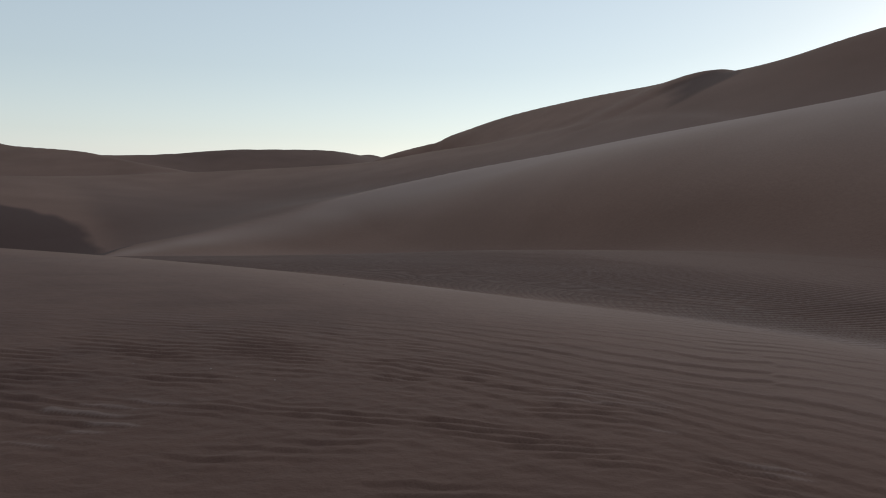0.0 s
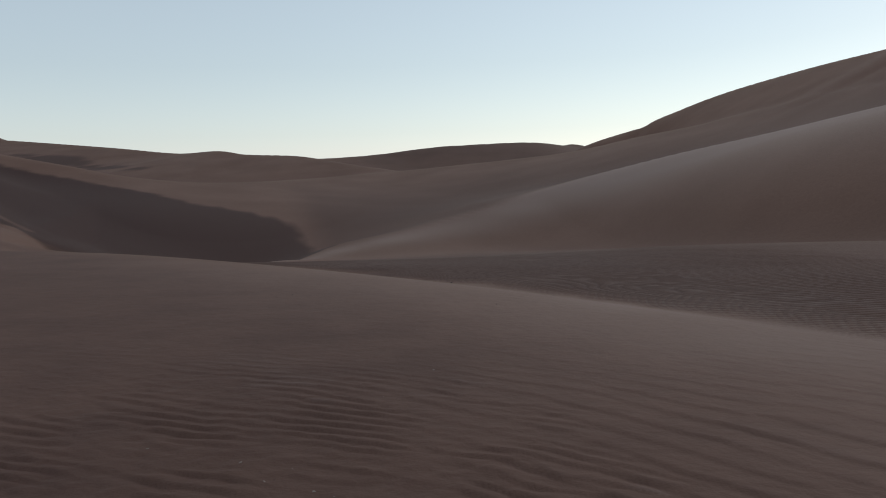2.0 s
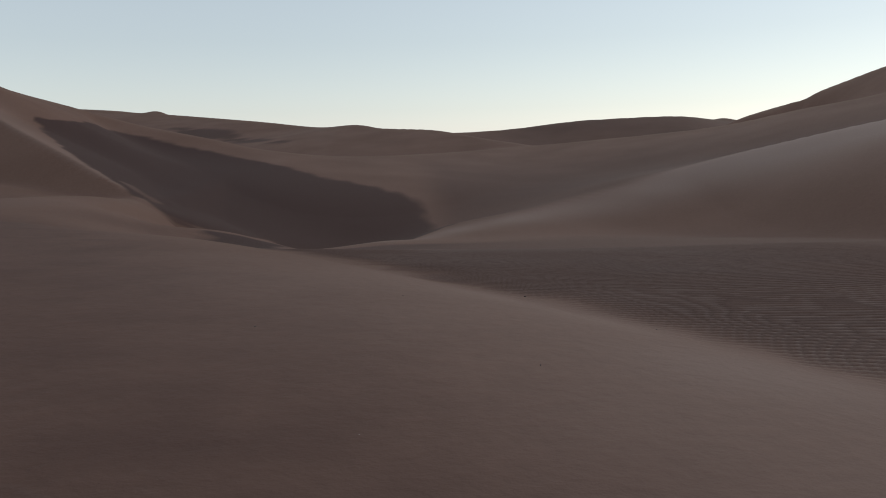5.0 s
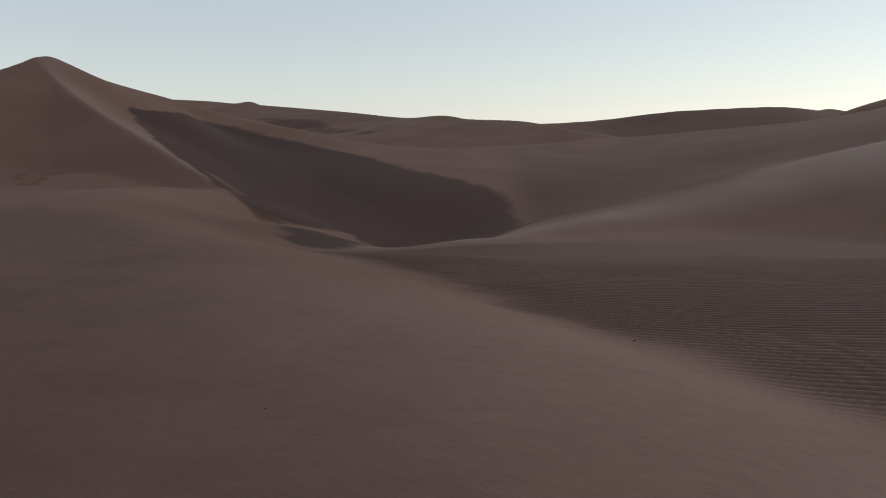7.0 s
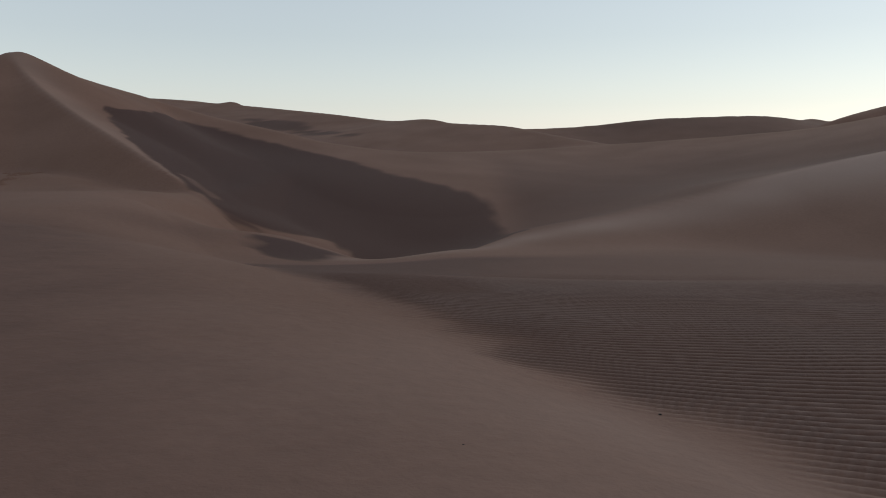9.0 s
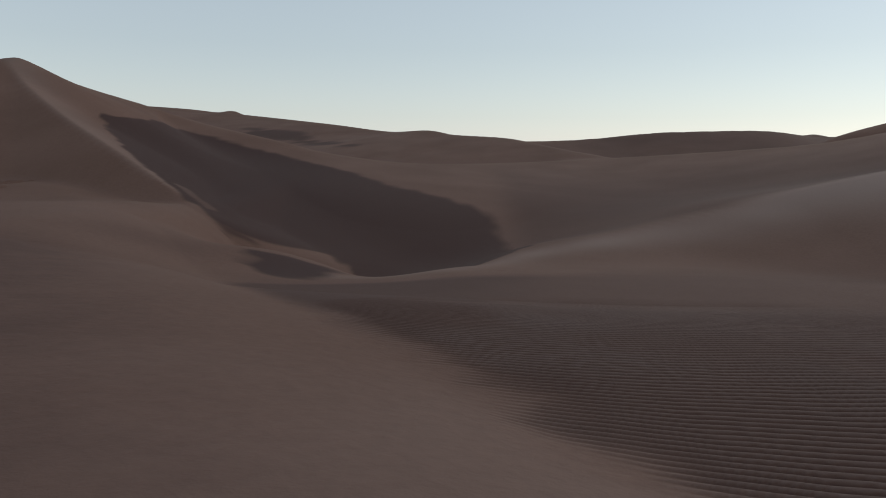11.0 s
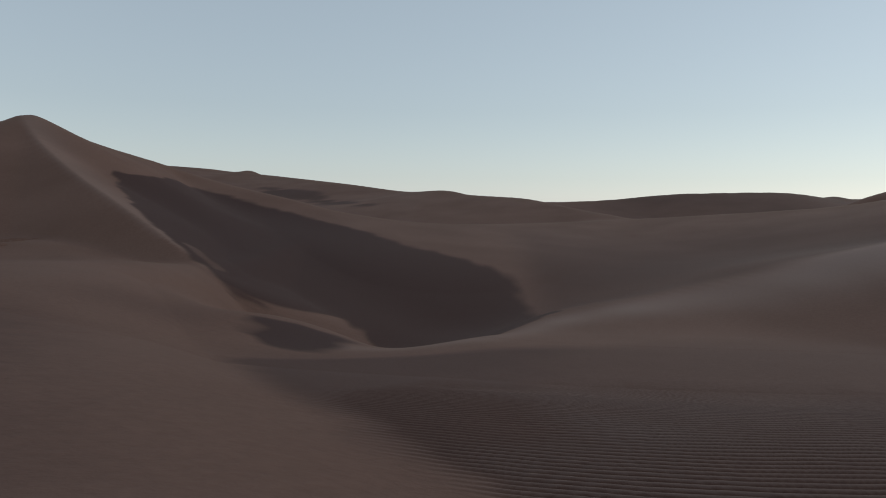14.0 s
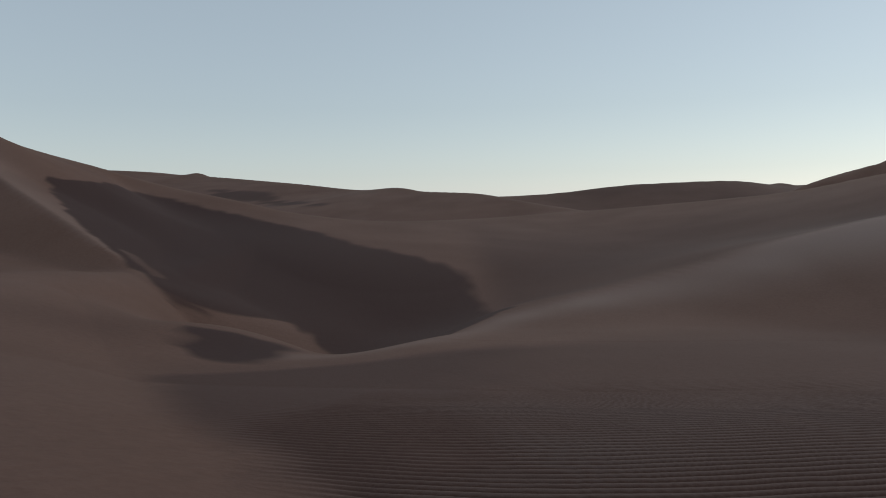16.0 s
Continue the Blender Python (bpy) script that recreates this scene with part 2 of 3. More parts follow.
def ripples(x, y, share=False):
    """Height of the wind ripples: long and uneven on the swell, short and even on the slope beyond it.
    With share: how much light is painted on their backs there, and how much shade in their troughs."""
    r = np.hypot(x - HUB[0], y - HUB[1])
    d = swell_depth(x, y) + 0.6 * (lattice(x * 0.9, y * 0.9, 3) - 0.5) + 0.3 * (lattice(x * 3, y * 3, 4) - 0.5)
    outside = np.minimum(swell_depth(x, y), 0.5)
    warp = 0.35 * lattice(x * 0.2, y * 0.2, 5) + 0.06 * lattice(x * 0.6, y * 0.6, 6)
    rw = y - 1.5 * np.exp(outside / 1.8) - 0.22 * x + 0.8 * warp + 0.06 * lattice(x * 0.8, y * 0.9, 7) + 0.06 * lattice(x * 1.5, y * 1.3, 33) + 0.025 * lattice(x * 3.5, y * 2.5, 34)
    short = wave(rw / 0.175, 0.36)
    # on the swell: broken crests with small scarps, finer and more tangled to the left
    bend = 0.40 * lattice(x * 0.5, y * 0.5, 13) + 0.20 * lattice(x * 1.1 + 5, y * 1.1, 14) + 0.07 * lattice(x * 2.6, y * 2.6, 15) + 0.03 * lattice(x * 8, y * 8, 39)
    u, v = np.clip(x - 1, -6, 6), np.clip(y + 11, -4, 5)
    across = 0.87 * (x - 1) - 0.041 * u**2 + 0.5 * (y + 11) + 0.05 * v**2  # the crests swing round towards the slope beyond
    tangle = 1 - step(x + 0.3 * y, -3.5, -0.7)
    broken = step(lattice(1.5 * across, 1.1 * (0.5 * x - 0.87 * y), 16), 0.42, 0.54)
    bold = broken * wave((across + bend) / 0.31, 0.11) + (1 - broken) * wave((across + 1.2 * bend + 0.17) / 0.29, 0.11)
    bold = bold * (0.25 + 0.9 * lattice(2.0 * across + 3, 1.0 * (0.5 * x - 0.87 * y), 40))
    thin = wave((0.55 * x + 0.83 * y + 1.1 * bend) / 0.13, 0.2) * (0.1 + 0.9 * step(lattice(x * 2.6 + 1.6 * y, y * 2.6, 26), 0.35, 0.75))
    long_ = bold * (1 - 0.85 * tangle) + (0.06 + 0.44 * tangle) * thin
    patch = 0.5 + lattice(x * 0.6, y * 0.6, 8)
    short = short * (0.75 + 0.45 * lattice(x * 0.9, y * 0.9, 30))
    on_swell = (step(d, -1.0, 1.5) * (1 - step(x, 2, 6)) + step(x, 2, 6)) * (1 - step(r, 4.0, 7.5 + 4.5 * step(x, 1, 6))) * (1 - step(y, -6, -3))
    beyond = (1 - step(d, -0.9, 0.3 + 2.5 * step(x, 3.5, 7))) * rippled(x, y) * (1 - 0.75 * step(x, 6, 14)) * (1 - step(r, 34, 42)) * step(r, 7, 10)
    rough = 0.7 * lattice(x * 7 + 3 * y, y * 10, 9) + 0.7 * lattice(x * 12 + 5 * y, y * 17, 10) + 0.4 * lattice(x * 22, y * 27, 32)
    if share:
        # glints on the small crests, painted as pale flecks
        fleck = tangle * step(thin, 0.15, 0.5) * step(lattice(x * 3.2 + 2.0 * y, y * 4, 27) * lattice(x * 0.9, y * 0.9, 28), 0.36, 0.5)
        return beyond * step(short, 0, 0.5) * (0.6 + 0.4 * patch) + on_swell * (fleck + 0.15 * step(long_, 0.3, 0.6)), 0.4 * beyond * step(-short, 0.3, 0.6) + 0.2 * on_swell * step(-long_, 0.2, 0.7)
    return 0.020 * patch * on_swell * long_ + 0.026 * (0.6 + 0.4 * patch) * beyond * short + 0.007 * rough * on_swell * (0.3 + 1.1 * tangle)


def inside(x, y, outline):
    """Depth inside a closed smooth outline, in metres (negative outside)."""
    p = spline([*outline, outline[0]], 6)[:, :2]
    best, wind = np.full(x.shape, 1e9), np.zeros(x.shape, bool)
    for a, b in zip(p[:-1], p[1:]):
        e = b - a
        u = np.clip(((x - a[0]) * e[0] + (y - a[1]) * e[1]) / (e @ e + 1e-9), 0, 1)
        best = np.minimum(best, np.hypot(x - a[0] - u * e[0], y - a[1] - u * e[1]))
        cross = (a[1] > y) != (b[1] > y)
        wind ^= cross & (x < a[0] + (y - a[1]) / (e[1] + 1e-12) * e[0])
    return np.where(wind, best, -best)


LEDGE = [(-17.4, 45.6), (-19.2, 48), (-21.6, 51), (-20.4, 51.2), (-18.4, 48.8), (-16.9, 46.6)]
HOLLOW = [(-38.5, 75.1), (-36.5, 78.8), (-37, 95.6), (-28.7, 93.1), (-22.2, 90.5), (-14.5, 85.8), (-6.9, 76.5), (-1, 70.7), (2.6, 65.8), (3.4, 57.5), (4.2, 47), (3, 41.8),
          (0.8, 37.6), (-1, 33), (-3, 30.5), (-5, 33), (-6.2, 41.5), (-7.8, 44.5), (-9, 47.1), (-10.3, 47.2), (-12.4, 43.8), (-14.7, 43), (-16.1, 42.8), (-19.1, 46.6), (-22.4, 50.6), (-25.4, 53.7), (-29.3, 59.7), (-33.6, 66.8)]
WEDGE = [(-16.2, 43.2), (-14.3, 43.1), (-12.9, 43.1), (-14, 42.1), (-15.1, 41.8)]
PLAIN = [(-7.5, 17), (-5.2, 19.3), (-3.4, 21.2), (-1.2, 23.2), (2, 27), (7, 30.5), (13, 33), (18.5, 36), (22.5, 31), (24, 20), (25.5, 8), (27, -4), (28, -14), (10, -16), (-8, -16), (-8, 0)]
LENS = [(-8.3, 22.6), (-8.2, 24), (-8.8, 25.6), (-8.2, 26.1), (-7.4, 27), (-5.9, 26.6), (-4.6, 25), (-4.8, 21.7), (-5.8, 21.1), (-6.8, 21.4)]
DOME = [(68, 58), (74, 65), (81, 70), (88, 68), (84, 60), (76, 55)]
FAR_STAIN = [(-70, 234), (-61.9, 228), (-47.9, 212), (-26.2, 168), (-36.8, 181), (-49.9, 200), (-64, 216)]


RIM = spline([(-6, 23.5), (-3.5, 25), (-1, 28.2), (0.8, 34), (3.5, 40.5), (10.8, 47.5), (19, 51), (25, 52), (40, 41.2), (48, 25), (54, 9)], 6)


SPUR = spline([(-52.3, 81.2), (-43.6, 71.4), (-36.2, 63.6), (-29.5, 56.6), (-22.4, 49.7)], 6)


def crest_gap(line, x, y):
    """Distance from a crest line, and the same with a sign: positive on its right."""
    best, down = np.full(x.shape, 1e9), np.zeros(x.shape)
    for a, b in zip(line[:-1], line[1:]):
        e = b - a
        u = np.clip(((x - a[0]) * e[0] + (y - a[1]) * e[1]) / (e @ e + 1e-9), 0, 1)
        dx, dy = x - a[0] - u * e[0], y - a[1] - u * e[1]
        gap = np.hypot(dx, dy)
        down = np.where(gap < best, np.where(e[0] * dy - e[1] * dx < 0, gap, -gap), down)
        best = np.minimum(best, gap)
    return best, down


def dark_shaded_sand(x, y):
    """Share of dark sand colour, fullest in the hollow, with shade painted into some patches."""
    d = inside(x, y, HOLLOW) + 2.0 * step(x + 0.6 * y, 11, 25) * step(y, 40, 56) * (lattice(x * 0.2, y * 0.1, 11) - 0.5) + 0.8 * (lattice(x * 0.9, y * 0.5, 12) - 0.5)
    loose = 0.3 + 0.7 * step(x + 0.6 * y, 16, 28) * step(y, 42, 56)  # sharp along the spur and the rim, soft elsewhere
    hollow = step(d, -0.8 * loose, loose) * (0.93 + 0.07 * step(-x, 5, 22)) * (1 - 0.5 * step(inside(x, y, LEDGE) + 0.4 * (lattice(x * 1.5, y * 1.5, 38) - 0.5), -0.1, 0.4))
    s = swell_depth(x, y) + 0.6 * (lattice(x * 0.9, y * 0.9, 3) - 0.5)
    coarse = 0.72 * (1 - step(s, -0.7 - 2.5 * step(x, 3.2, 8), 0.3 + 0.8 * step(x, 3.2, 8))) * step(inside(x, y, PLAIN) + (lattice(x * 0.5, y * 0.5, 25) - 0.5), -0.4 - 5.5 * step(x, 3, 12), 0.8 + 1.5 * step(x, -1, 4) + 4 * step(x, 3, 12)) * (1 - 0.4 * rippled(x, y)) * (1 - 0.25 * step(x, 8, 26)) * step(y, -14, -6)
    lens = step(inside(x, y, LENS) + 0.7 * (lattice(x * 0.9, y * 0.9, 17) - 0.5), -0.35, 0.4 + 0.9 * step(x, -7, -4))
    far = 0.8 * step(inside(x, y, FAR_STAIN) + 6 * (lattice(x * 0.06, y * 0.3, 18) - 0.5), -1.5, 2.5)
    # shadow strip under the end of the spur, painted as dark colour
    wedge_shade = 0.8 * step(inside(x, y, WEDGE) + 0.6 * (lattice(x, y * 2, 22) - 0.5), -0.3, 0.4)
    # coarse mottling, deepened to paint the swell's shaded left side
    grit_shade = step(s, 1, 5) * (1 - 0.8 * step(x, -1, 4)) * (1 - step(y, 14, 20)) * (0.38 + 0.34 * lattice(x * 0.45, y * 0.45, 23) * lattice(x * 2.2, y * 2.2, 24))
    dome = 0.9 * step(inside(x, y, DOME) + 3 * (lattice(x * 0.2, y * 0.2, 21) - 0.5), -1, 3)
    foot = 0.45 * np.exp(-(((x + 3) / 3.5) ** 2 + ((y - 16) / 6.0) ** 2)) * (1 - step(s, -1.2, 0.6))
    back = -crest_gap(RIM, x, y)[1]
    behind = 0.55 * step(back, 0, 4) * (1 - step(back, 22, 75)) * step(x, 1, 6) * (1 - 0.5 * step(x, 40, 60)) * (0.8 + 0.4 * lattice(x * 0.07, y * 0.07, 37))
    # shading of a shallow dip, painted as a soft dark spot
    scoop_shade = 0.32 * np.exp(-(((x + 11) / 2.2) ** 2 + ((y - 22.6) / 2.4) ** 2))
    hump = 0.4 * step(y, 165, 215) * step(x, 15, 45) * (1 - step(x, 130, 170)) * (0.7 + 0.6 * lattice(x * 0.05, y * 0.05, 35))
    return np.clip(np.maximum.reduce([hollow, coarse, lens, far, dome, foot, wedge_shade, grit_shade, hump, behind, scoop_shade]), 0, 1)


def pale_lit_sand(x, y):
    """Share of pale colour: fine sand blown along the crest of the broad ridge, and light painted on its flank, the
    spur and the brow of the swell.
    """
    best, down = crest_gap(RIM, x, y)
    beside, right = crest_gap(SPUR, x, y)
    # lit side of the spur's crest, painted as pale colour
    lit_strip = 0.4 * np.exp(-((beside / 3.0) ** 2)) * step(-right, -0.7, 0.5)
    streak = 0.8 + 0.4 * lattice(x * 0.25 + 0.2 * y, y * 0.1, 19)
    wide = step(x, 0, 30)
    # pale crest band; the wide second term paints light over the ridge's flank
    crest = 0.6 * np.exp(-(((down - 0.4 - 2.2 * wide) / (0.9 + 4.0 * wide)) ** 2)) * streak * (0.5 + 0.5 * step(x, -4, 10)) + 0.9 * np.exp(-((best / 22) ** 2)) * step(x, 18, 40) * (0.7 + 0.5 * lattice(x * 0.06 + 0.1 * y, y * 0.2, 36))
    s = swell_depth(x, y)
    # light on the swell's outer edge, painted as pale colour
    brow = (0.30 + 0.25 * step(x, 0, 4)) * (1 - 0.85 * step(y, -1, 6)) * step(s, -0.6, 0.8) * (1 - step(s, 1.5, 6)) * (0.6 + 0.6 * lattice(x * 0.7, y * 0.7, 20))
    return np.clip(np.maximum.reduce([crest, brow, lit_strip]), 0, 1)


# ---- the sheet of sand ----
NEAR = (-9.0, 19.0, -14.0, 29.0)  # the part with ripples: x from, to, y from, to


def within(x, y):
    """Depth inside the rippled part, in metres."""
    return np.minimum.reduce([x - NEAR[0], NEAR[1] - x, y - NEAR[2], NEAR[3] - y])


def edge_fade(x, y):
    """The ripples die out towards the rim of that part, slowly where it runs up to the dunes."""
    return step(within(x, y), 0, 1.5) * (1 - step(y, 11, 19.5)) * (1 - step(x, 10, NEAR[1] - 0.5))


def quads(rows, cols, closed):
    i, j = np.meshgrid(np.arange(rows - 1), np.arange(cols if closed else cols - 1), indexing="ij")
    a, b = i * cols + j, i * cols + (j + 1) % cols
    return np.stack([a, b, b + cols, a + cols], -1).reshape(-1, 4)


def build_land():
    # wide fan to the horizon
    turn = np.radians(np.concatenate([np.arange(-100, -64, 1.0), np.arange(-64, 40, 0.19), np.arange(40, 260, 4.0)]))
    rings = np.concatenate([np.arange(0.3, 30, 0.35), 30 * 1.0045 ** np.arange(0, 290), 110.8 * 1.012 ** np.arange(0, 222)])
    X = HUB[0] - rings[:, None] * np.sin(turn)
    Y = HUB[1] + rings[:, None] * np.cos(turn)
    Z, ident = land(X, Y)
    D, P = dark_shaded_sand(X, Y), pale_lit_sand(X, Y)
    deep = within(X, Y)
    Z = Z - 0.06 * step(deep, 0, 0.5)
    ident[(deep > 0) | (np.broadcast_to(rings[:, None], X.shape) < 31)] = -1
    ident[ident == 1] = 0
    fan = quads(*X.shape, True)
    fan = fan[~(deep.ravel()[fan] > 1.2).all(1)]
    # close grid with the ripples
    gx = np.concatenate([np.arange(NEAR[0], -4.2, 0.08), np.arange(-4.2, 4.6, 0.023), np.arange(4.6, NEAR[1], 0.08)])
    gy = np.concatenate([np.arange(NEAR[2], -6.5, 0.018), np.arange(-6.5, 1, 0.03), np.arange(1, 12, 0.0165), np.arange(12, 18, 0.03), np.arange(18, NEAR[3], 0.06)])
    cx, cy = np.arange(NEAR[0] - 1, NEAR[1] + 1.5, 0.5), np.arange(NEAR[2] - 1, NEAR[3] + 1.5, 0.5)
    CX, CY = np.meshgrid(cx, cy)
    GX, GY = np.meshgrid(gx, gy)

    def spread(v):
        """Values of the coarse grid, smoothly between, on the close one."""
        def weigh(c, g):
            k = np.clip(np.searchsorted(c, g, "right") - 1, 1, len(c) - 3)
            u = (g - c[k]) / (c[k + 1] - c[k])
            w = [(-u**3 + 2 * u**2 - u) / 2, (3 * u**3 - 5 * u**2 + 2) / 2, (-3 * u**3 + 4 * u**2 + u) / 2, (u**3 - u**2) / 2]
            return k, w
        k, w = weigh(cy, gy)
        v = sum(w[n][:, None] * v[k - 1 + n] for n in range(4))
        k, w = weigh(cx, gx)
        return sum(w[n][None] * v[:, k - 1 + n] for n in range(4))

    GZ = spread(land(CX, CY)[0]) + ripples(GX, GY) * edge_fade(GX, GY) - 0.03 * (1 - step(within(GX, GY), 0, 0.3))
    GD, GP = dark_shaded_sand(GX, GY), pale_lit_sand(GX, GY)
    # ripple light and shade put into the colour: pale backs, dark troughs
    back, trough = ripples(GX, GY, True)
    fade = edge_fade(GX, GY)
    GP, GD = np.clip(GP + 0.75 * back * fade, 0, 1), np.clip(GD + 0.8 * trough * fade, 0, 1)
    faces = np.vstack([fan, quads(*GX.shape, False) + X.size])
    co = np.stack([np.concatenate([p.ravel(), q.ravel()]) for p, q in ((X, GX), (Y, GY), (Z, GZ))], -1)
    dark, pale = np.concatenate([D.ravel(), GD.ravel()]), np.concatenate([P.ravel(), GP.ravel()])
    ident = np.concatenate([ident.ravel(), np.full(GX.size, -1)])
    nrm = np.cross(co[faces[:, 2]] - co[faces[:, 0]], co[faces[:, 3]] - co[faces[:, 1]])
    flip = nrm[:, 2] < 0
    faces[flip] = faces[flip][:, ::-1]
    nrm[flip] *= -1
    nrm /= np.linalg.norm(nrm, axis=1, keepdims=True) + 1e-12
    vn = np.stack([np.bincount(faces.ravel(), np.repeat(nrm[:, c], 4), len(co)) for c in range(3)], -1)
    vn /= np.linalg.norm(vn, axis=1, keepdims=True) + 1e-12
    return co, faces, vn, dark, pale, ident


def sheet(name, co, faces, vn, dark, pale):
    used = np.unique(faces)
    at = np.full(len(co), -1)
    at[used] = np.arange(len(used))
    faces = at[faces]
    me = bpy.data.meshes.new(name)
    me.vertices.add(len(used))
    me.vertices.foreach_set("co", co[used].astype(np.float32).ravel())
    me.loops.add(faces.size)
    me.loops.foreach_set("vertex_index", faces.astype(np.int32).ravel())
    me.polygons.add(len(faces))
    me.polygons.foreach_set("loop_start", np.arange(0, faces.size, 4, dtype=np.int32))
    me.update(calc_edges=True)
    me.polygons.foreach_set("use_smooth", np.ones(len(faces), bool))
    me.attributes.new("dark_shaded_sand", "FLOAT", "POINT").data.foreach_set("value", dark[used].astype(np.float32))
    me.attributes.new("pale_lit_sand", "FLOAT", "POINT").data.foreach_set("value", pale[used].astype(np.float32))
    me.normals_split_custom_set_from_vertices(vn[used].astype(np.float32).tolist())
    me.materials.append(SAND)
    return new(name, me)


co, faces, vn, dark, pale, ident = build_land()
corner = ident[faces]
whole = (corner == corner[:, :1]).all(1)
owner = np.where(whole, corner[:, 0], -1)
face_at, face_up = co[faces].mean(1), vn[faces].mean(1)
towards = -(face_at[:, 0] * face_up[:, 0] + (face_at[:, 1] + 6) * face_up[:, 1]) > 0
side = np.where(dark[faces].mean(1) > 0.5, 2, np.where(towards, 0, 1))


def islands(f):
    """A number for each connected patch of faces."""
    used, g = np.unique(f, return_inverse=True)
    g = g.reshape(f.shape)
    lab = np.arange(len(used))
    while True:
        low_ = lab[g].min(1)
        fresh = lab.copy()
        np.minimum.at(fresh, g.ravel(), np.repeat(low_, 4))
        fresh = fresh[fresh]
        if (fresh == lab).all():
            return lab[g[:, 0]]
        lab = fresh


PIECES = []
for key in range(8):
    for part_of in range(3):
        rows = np.nonzero((owner == key) & (side == part_of))[0]
        if len(rows) == 0:
            continue
        label = islands(faces[rows])
        for value in np.unique(label):
            patch_rows = rows[label == value]
            if len(patch_rows) < 250:
                owner[patch_rows] = -1
            else:
                PIECES.append((key, part_of, patch_rows))
open_ground = np.zeros(len(co), bool)
open_ground[faces[owner < 0]] = True
low = co.copy()
low[~open_ground, 2] -= 0.5
lone = (owner >= 0) & open_ground[faces].any(1)
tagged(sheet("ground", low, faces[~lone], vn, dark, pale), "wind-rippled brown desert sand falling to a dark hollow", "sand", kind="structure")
DUNES = {
    0: "tall pointed sand dune with sharp crest above dark hollow",
    2: "broad smooth sand ridge rising from the rim of the hollow",
    3: "high brown dune with a rounded bump on its crest",
    4: "low distant dune ridge behind the saddle",
    5: "long gentle dune ridge running down to the saddle",
    6: "far dune crest with a small knob on the skyline",
    7: "wide dune ridge closing the plain of sand",
}
for key, label in DUNES.items():
    mine = owner == key
    if not mine.any():
        continue
    spot = face_at[mine].mean(0)
    dune = tagged(new("sand_dune"), label, "dune", "sand dunes")
    dune.location = (*spot[:2], face_at[mine][:, 2].min())
    bpy.context.view_layer.update()
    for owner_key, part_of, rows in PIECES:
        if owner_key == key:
            name, note = (("near_flank", ""), ("far_flank", ""), ("slip_face", "slope of dark sand"))[part_of]
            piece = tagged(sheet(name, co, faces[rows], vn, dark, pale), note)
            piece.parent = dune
            piece.matrix_parent_inverse = dune.matrix_world.inverted()


# ---- loose things on the sand ----
def plain_material(name, low, high, scale, rough=0.9):
    m, t = material(name)
    out = t.nodes.new("ShaderNodeOutputMaterial")
    bsdf = node(t, "ShaderNodeBsdfPrincipled", Roughness=rough)
    bsdf.inputs["Specular IOR Level"].default_value = 0.2
    geo, info = t.nodes.new("ShaderNodeNewGeometry"), t.nodes.new("ShaderNodeObjectInfo")
    grain = node(t, "ShaderNodeTexNoise", Scale=scale, Detail=5.0)
    t.links.new(geo.outputs["Position"], grain.inputs["Vector"])
    add = t.nodes.new("ShaderNodeMath")
    add.operation = "MULTIPLY_ADD"
    add.inputs[1].default_value, add.inputs[2].default_value = 0.3, -0.15
    t.links.new(info.outputs["Random"], add.inputs[0])
    both = t.nodes.new("ShaderNodeMath")
    t.links.new(add.outputs[0], both.inputs[0])
    t.links.new(grain.outputs[0], both.inputs[1])
    ramp = t.nodes.new("ShaderNodeValToRGB")
    ramp.color_ramp.elements[0].position, ramp.color_ramp.elements[0].color = 0.3, (*low, 1)
    ramp.color_ramp.elements[1].position, ramp.color_ramp.elements[1].color = 0.75, (*high, 1)
    t.links.new(both.outputs[0], ramp.inputs[0])
    t.links.new(ramp.outputs[0], bsdf.inputs["Base Color"])
    bump = node(t, "ShaderNodeBump", Strength=0.5, Distance=0.004)
    t.links.new(grain.outputs[0], bump.inputs["Height"])
    t.links.new(bump.outputs[0], bsdf.inputs["Normal"])
    t.links.new(bsdf.outputs[0], out.inputs[0])
    return m


CHIP = plain_material("pale_stone", (0.20, 0.15, 0.12), (0.36, 0.30, 0.25), 60)
PEBBLE = plain_material("dark_stone", (0.02, 0.018, 0.018), (0.06, 0.05, 0.045), 80, 0.7)


def stone_mesh(name, size, flat, seed, mat, rings=2):
    """A worn stone about one unit long, cut by a few facets."""
    rng = random.Random(seed)
    bm = bmesh.new()
    bmesh.ops.create_icosphere(bm, subdivisions=rings, radius=0.5)
    cuts = [(Vector((rng.uniform(-1, 1), rng.uniform(-1, 1), rng.uniform(-0.6, 1))).normalized(), rng.uniform(0.26, 0.42)) for _ in range(6)]
    for v in bm.verts:
        for n, d in cuts:
            over = v.co.dot(n) - d
            if over > 0:
                v.co -= n * over * 0.9
        v.co *= 1 + 0.12 * noise.noise(v.co * 3 + Vector((seed, 0, 0)))
        v.co = Vector((v.co.x * size, v.co.y * size * rng.uniform(0.62, 0.66), v.co.z * size * flat))
    me = bpy.data.meshes.new(name)
    bm.to_mesh(me)
    bm.free()
    me.polygons.foreach_set("use_smooth", np.ones(len(me.polygons), bool))
    me.materials.append(mat)
    return me


def lie(x, y):
    """Height of the sand at a place."""
    x, y = np.array([x], float), np.array([y], float)
    z = land(x, y)[0]
    if within(x, y)[0] > 0:
        z = z + ripples(x, y) * edge_fade(x, y)
    return float(z[0])


rng = random.Random(5)
chips = [stone_mesh("stone_chip", 1.0, 0.30, k, CHIP) for k in range(5)]
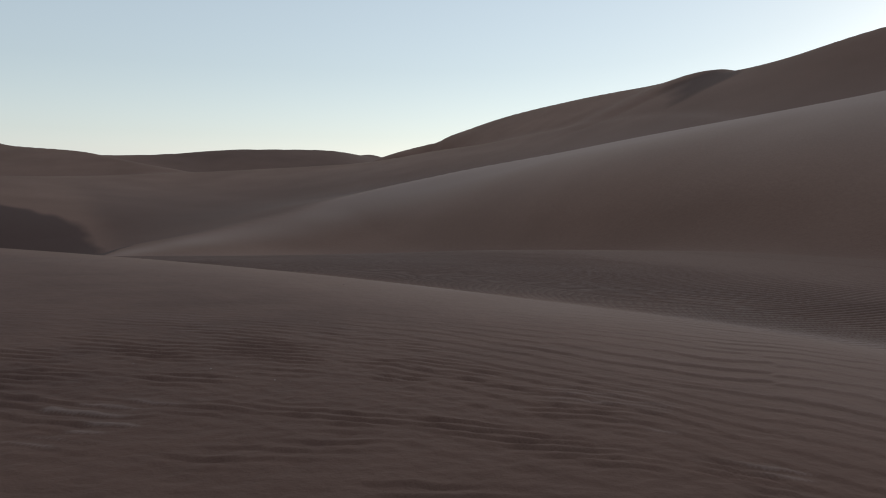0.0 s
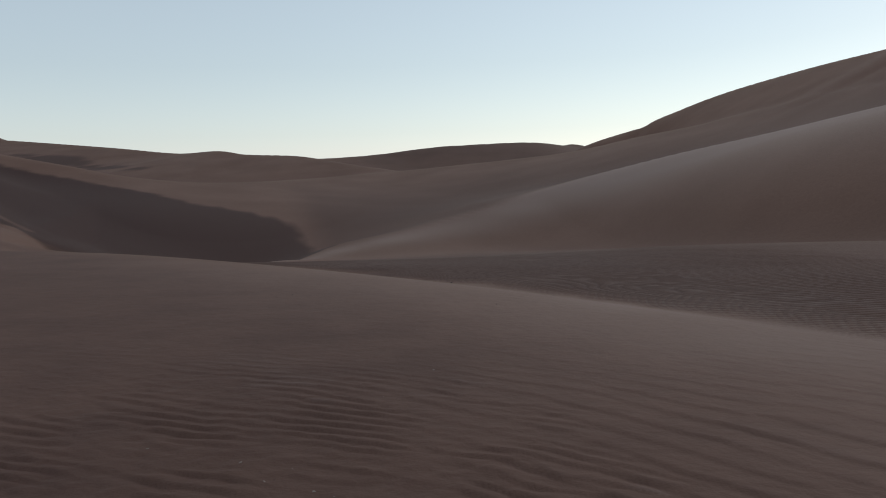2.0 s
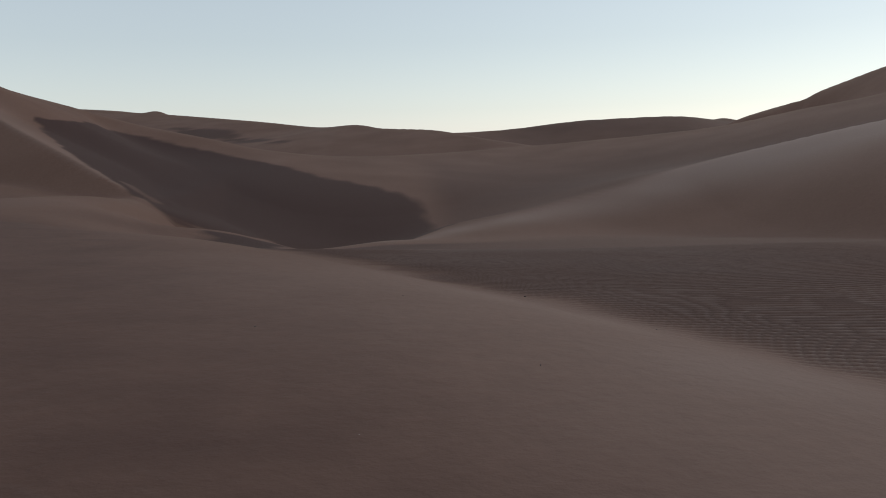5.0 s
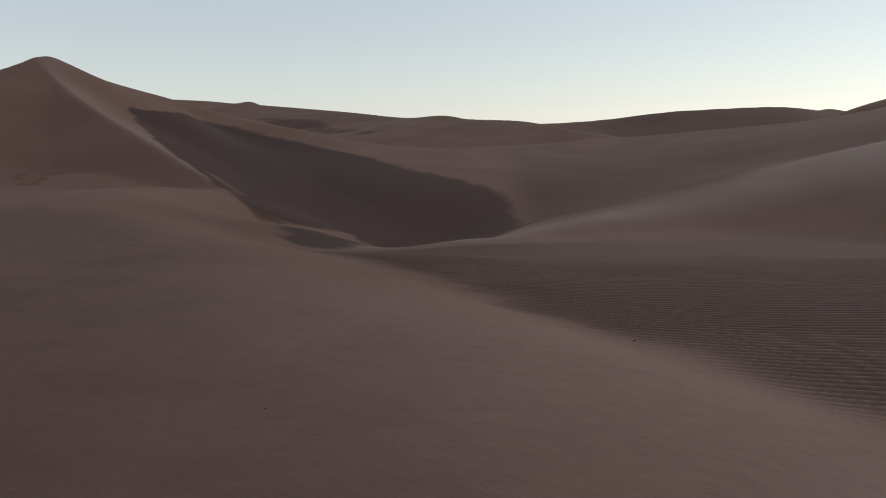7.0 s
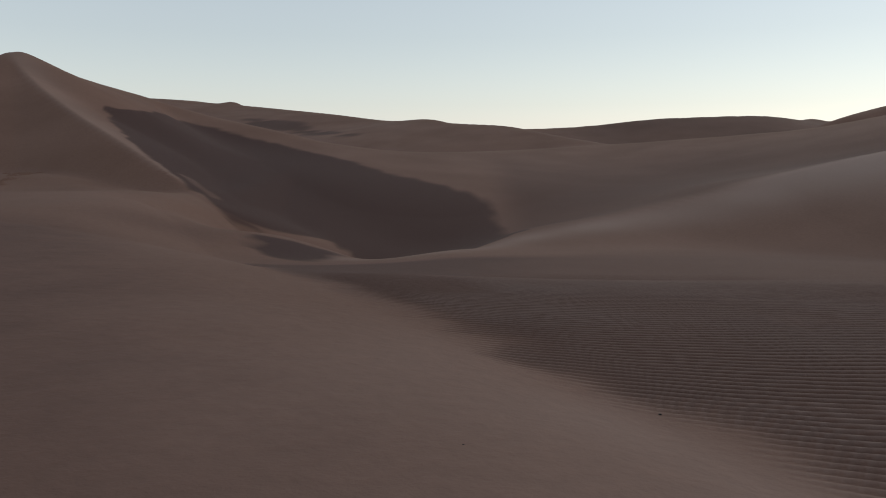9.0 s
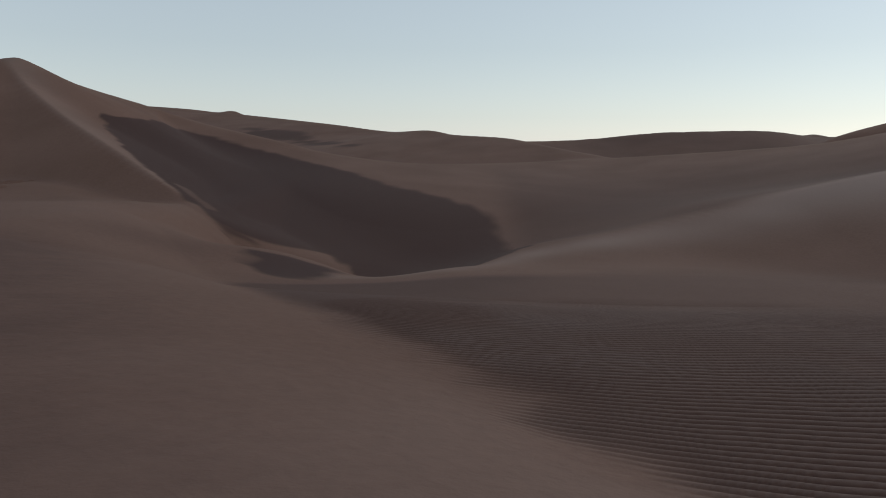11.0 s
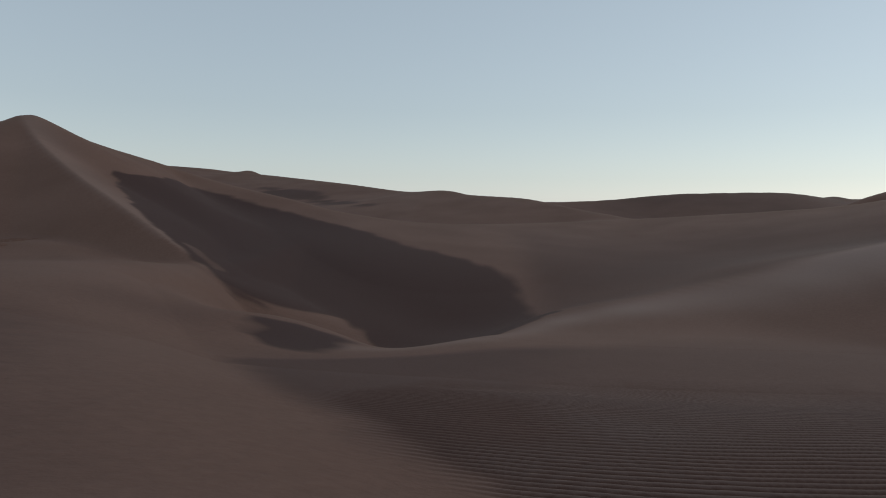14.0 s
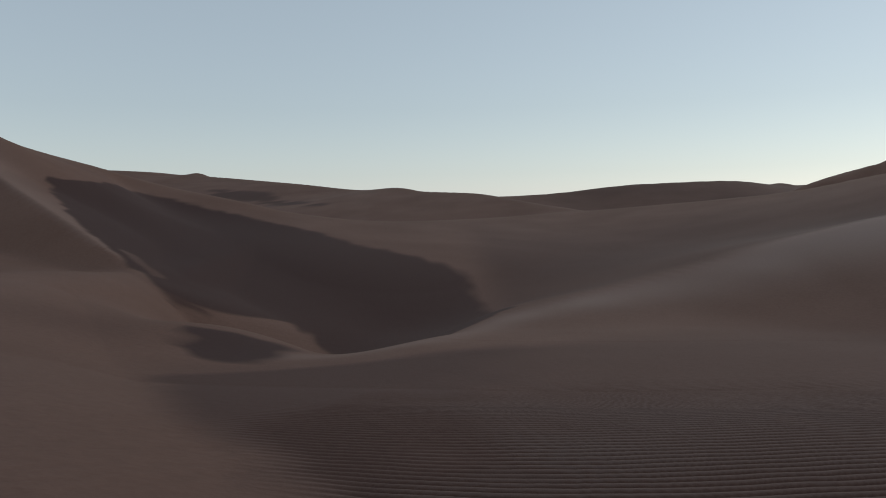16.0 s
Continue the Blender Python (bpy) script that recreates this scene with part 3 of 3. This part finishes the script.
for k in range(14):
    u = rng.random()
    x, y = rng.gauss(-1.2, 1.3), rng.gauss(-9.2, 1.5)
    x, y = min(max(x, -4), 3.5), min(max(y, -12.5), -5.5)
    size = rng.choice((0.010, 0.013, 0.017, 0.022))
    ob = tagged(new("stone_chip", chips[k % 5]), "small pale flat stone chip lying on rippled sand", "stone", "pale stone chips")
    ob.matrix_world = pose(x, y, lie(x, y) + 0.06 * size, rng.uniform(-12, 12), rng.uniform(-12, 12), rng.uniform(0, 360)) @ Matrix.Diagonal((size, size, size, 1))
dark_stones = [stone_mesh("pebble", 1.0, 0.6, 20 + k, PEBBLE) for k in range(3)]
for k, (x, y, size) in enumerate(((2.06, 0.47, 0.03), (-0.9, -3.1, 0.02), (3.1, -1.9, 0.022), (0.4, -1.2, 0.016), (1.4, -4.4, 0.018), (4.0, 0.2, 0.018))):
    ob = tagged(new("pebble", dark_stones[k % 3]), "tiny dark pebble on smooth brown sand", "stone", "dark pebbles")
    ob.matrix_world = pose(x, y, lie(x, y) + 0.15 * size, 0, 0, 70 * k) @ Matrix.Diagonal((size, size, size, 1))


def slump_mesh(name, seed):
    """A low lobe of slipped sand, two units long, with a broken upper edge."""
    rng = random.Random(seed)
    bm = bmesh.new()
    n, m = 22, 9
    grid = []
    for i in range(n):
        u = i / (n - 1) * 2 - 1
        row = []
        for j in range(m):
            v = j / (m - 1) * 2 - 1
            wide = 0.30 * (1 - u * u) ** 0.6 + 0.02
            bend = 0.12 * math.sin(2.3 * u + seed)
            body = max(0.0, 1 - u * u) * max(0.0, 1 - v * v)
            high = 0.22 * body * (1 + 0.5 * noise.noise(Vector((5 * u, 3 * v, seed)))) * (1.25 if v > 0.1 else 0.8)
            row.append(bm.verts.new((u, bend + v * wide, high - 0.03)))
        grid.append(row)
    for i in range(n - 1):
        for j in range(m - 1):
            bm.faces.new((grid[i][j], grid[i + 1][j], grid[i + 1][j + 1], grid[i][j + 1]))
    me = bpy.data.meshes.new(name)
    bm.to_mesh(me)
    bm.free()
    me.polygons.foreach_set("use_smooth", np.ones(len(me.polygons), bool))
    me.materials.append(SAND)
    return me


def on_slope(x, y, turn, size):
    """A pose that lies flat on the sand."""
    e = 0.6
    zx, zy = (lie(x + e, y) - lie(x - e, y)) / (2 * e), (lie(x, y + e) - lie(x, y - e)) / (2 * e)
    up = Vector((-zx, -zy, 1)).normalized()
    along = Vector((math.cos(turn), math.sin(turn), 0))
    along = (along - up * along.dot(up)).normalized()
    side = up.cross(along)
    m = Matrix((along, side, up)).transposed().to_4x4()
    return Matrix.Translation((x, y, lie(x, y))) @ m @ Matrix.Diagonal((size, size, size, 1))


lobes = [slump_mesh("sand_slump", k) for k in range(5)]
for k in range(16):
    u = k / 15
    x, y = -32.3 - 2.0 * u + rng.uniform(-1.5, 1.5), 44.6 + 7.6 * u + rng.uniform(-1.2, 1.2)
    ob = tagged(new("sand_slump", lobes[k % 5]), "small lobe of slipped sand low on the dune flank", "sand", "slipped sand lobes")
    ob.matrix_world = on_slope(x, y, rng.uniform(0.5, 1.1), rng.uniform(0.35, 0.65))
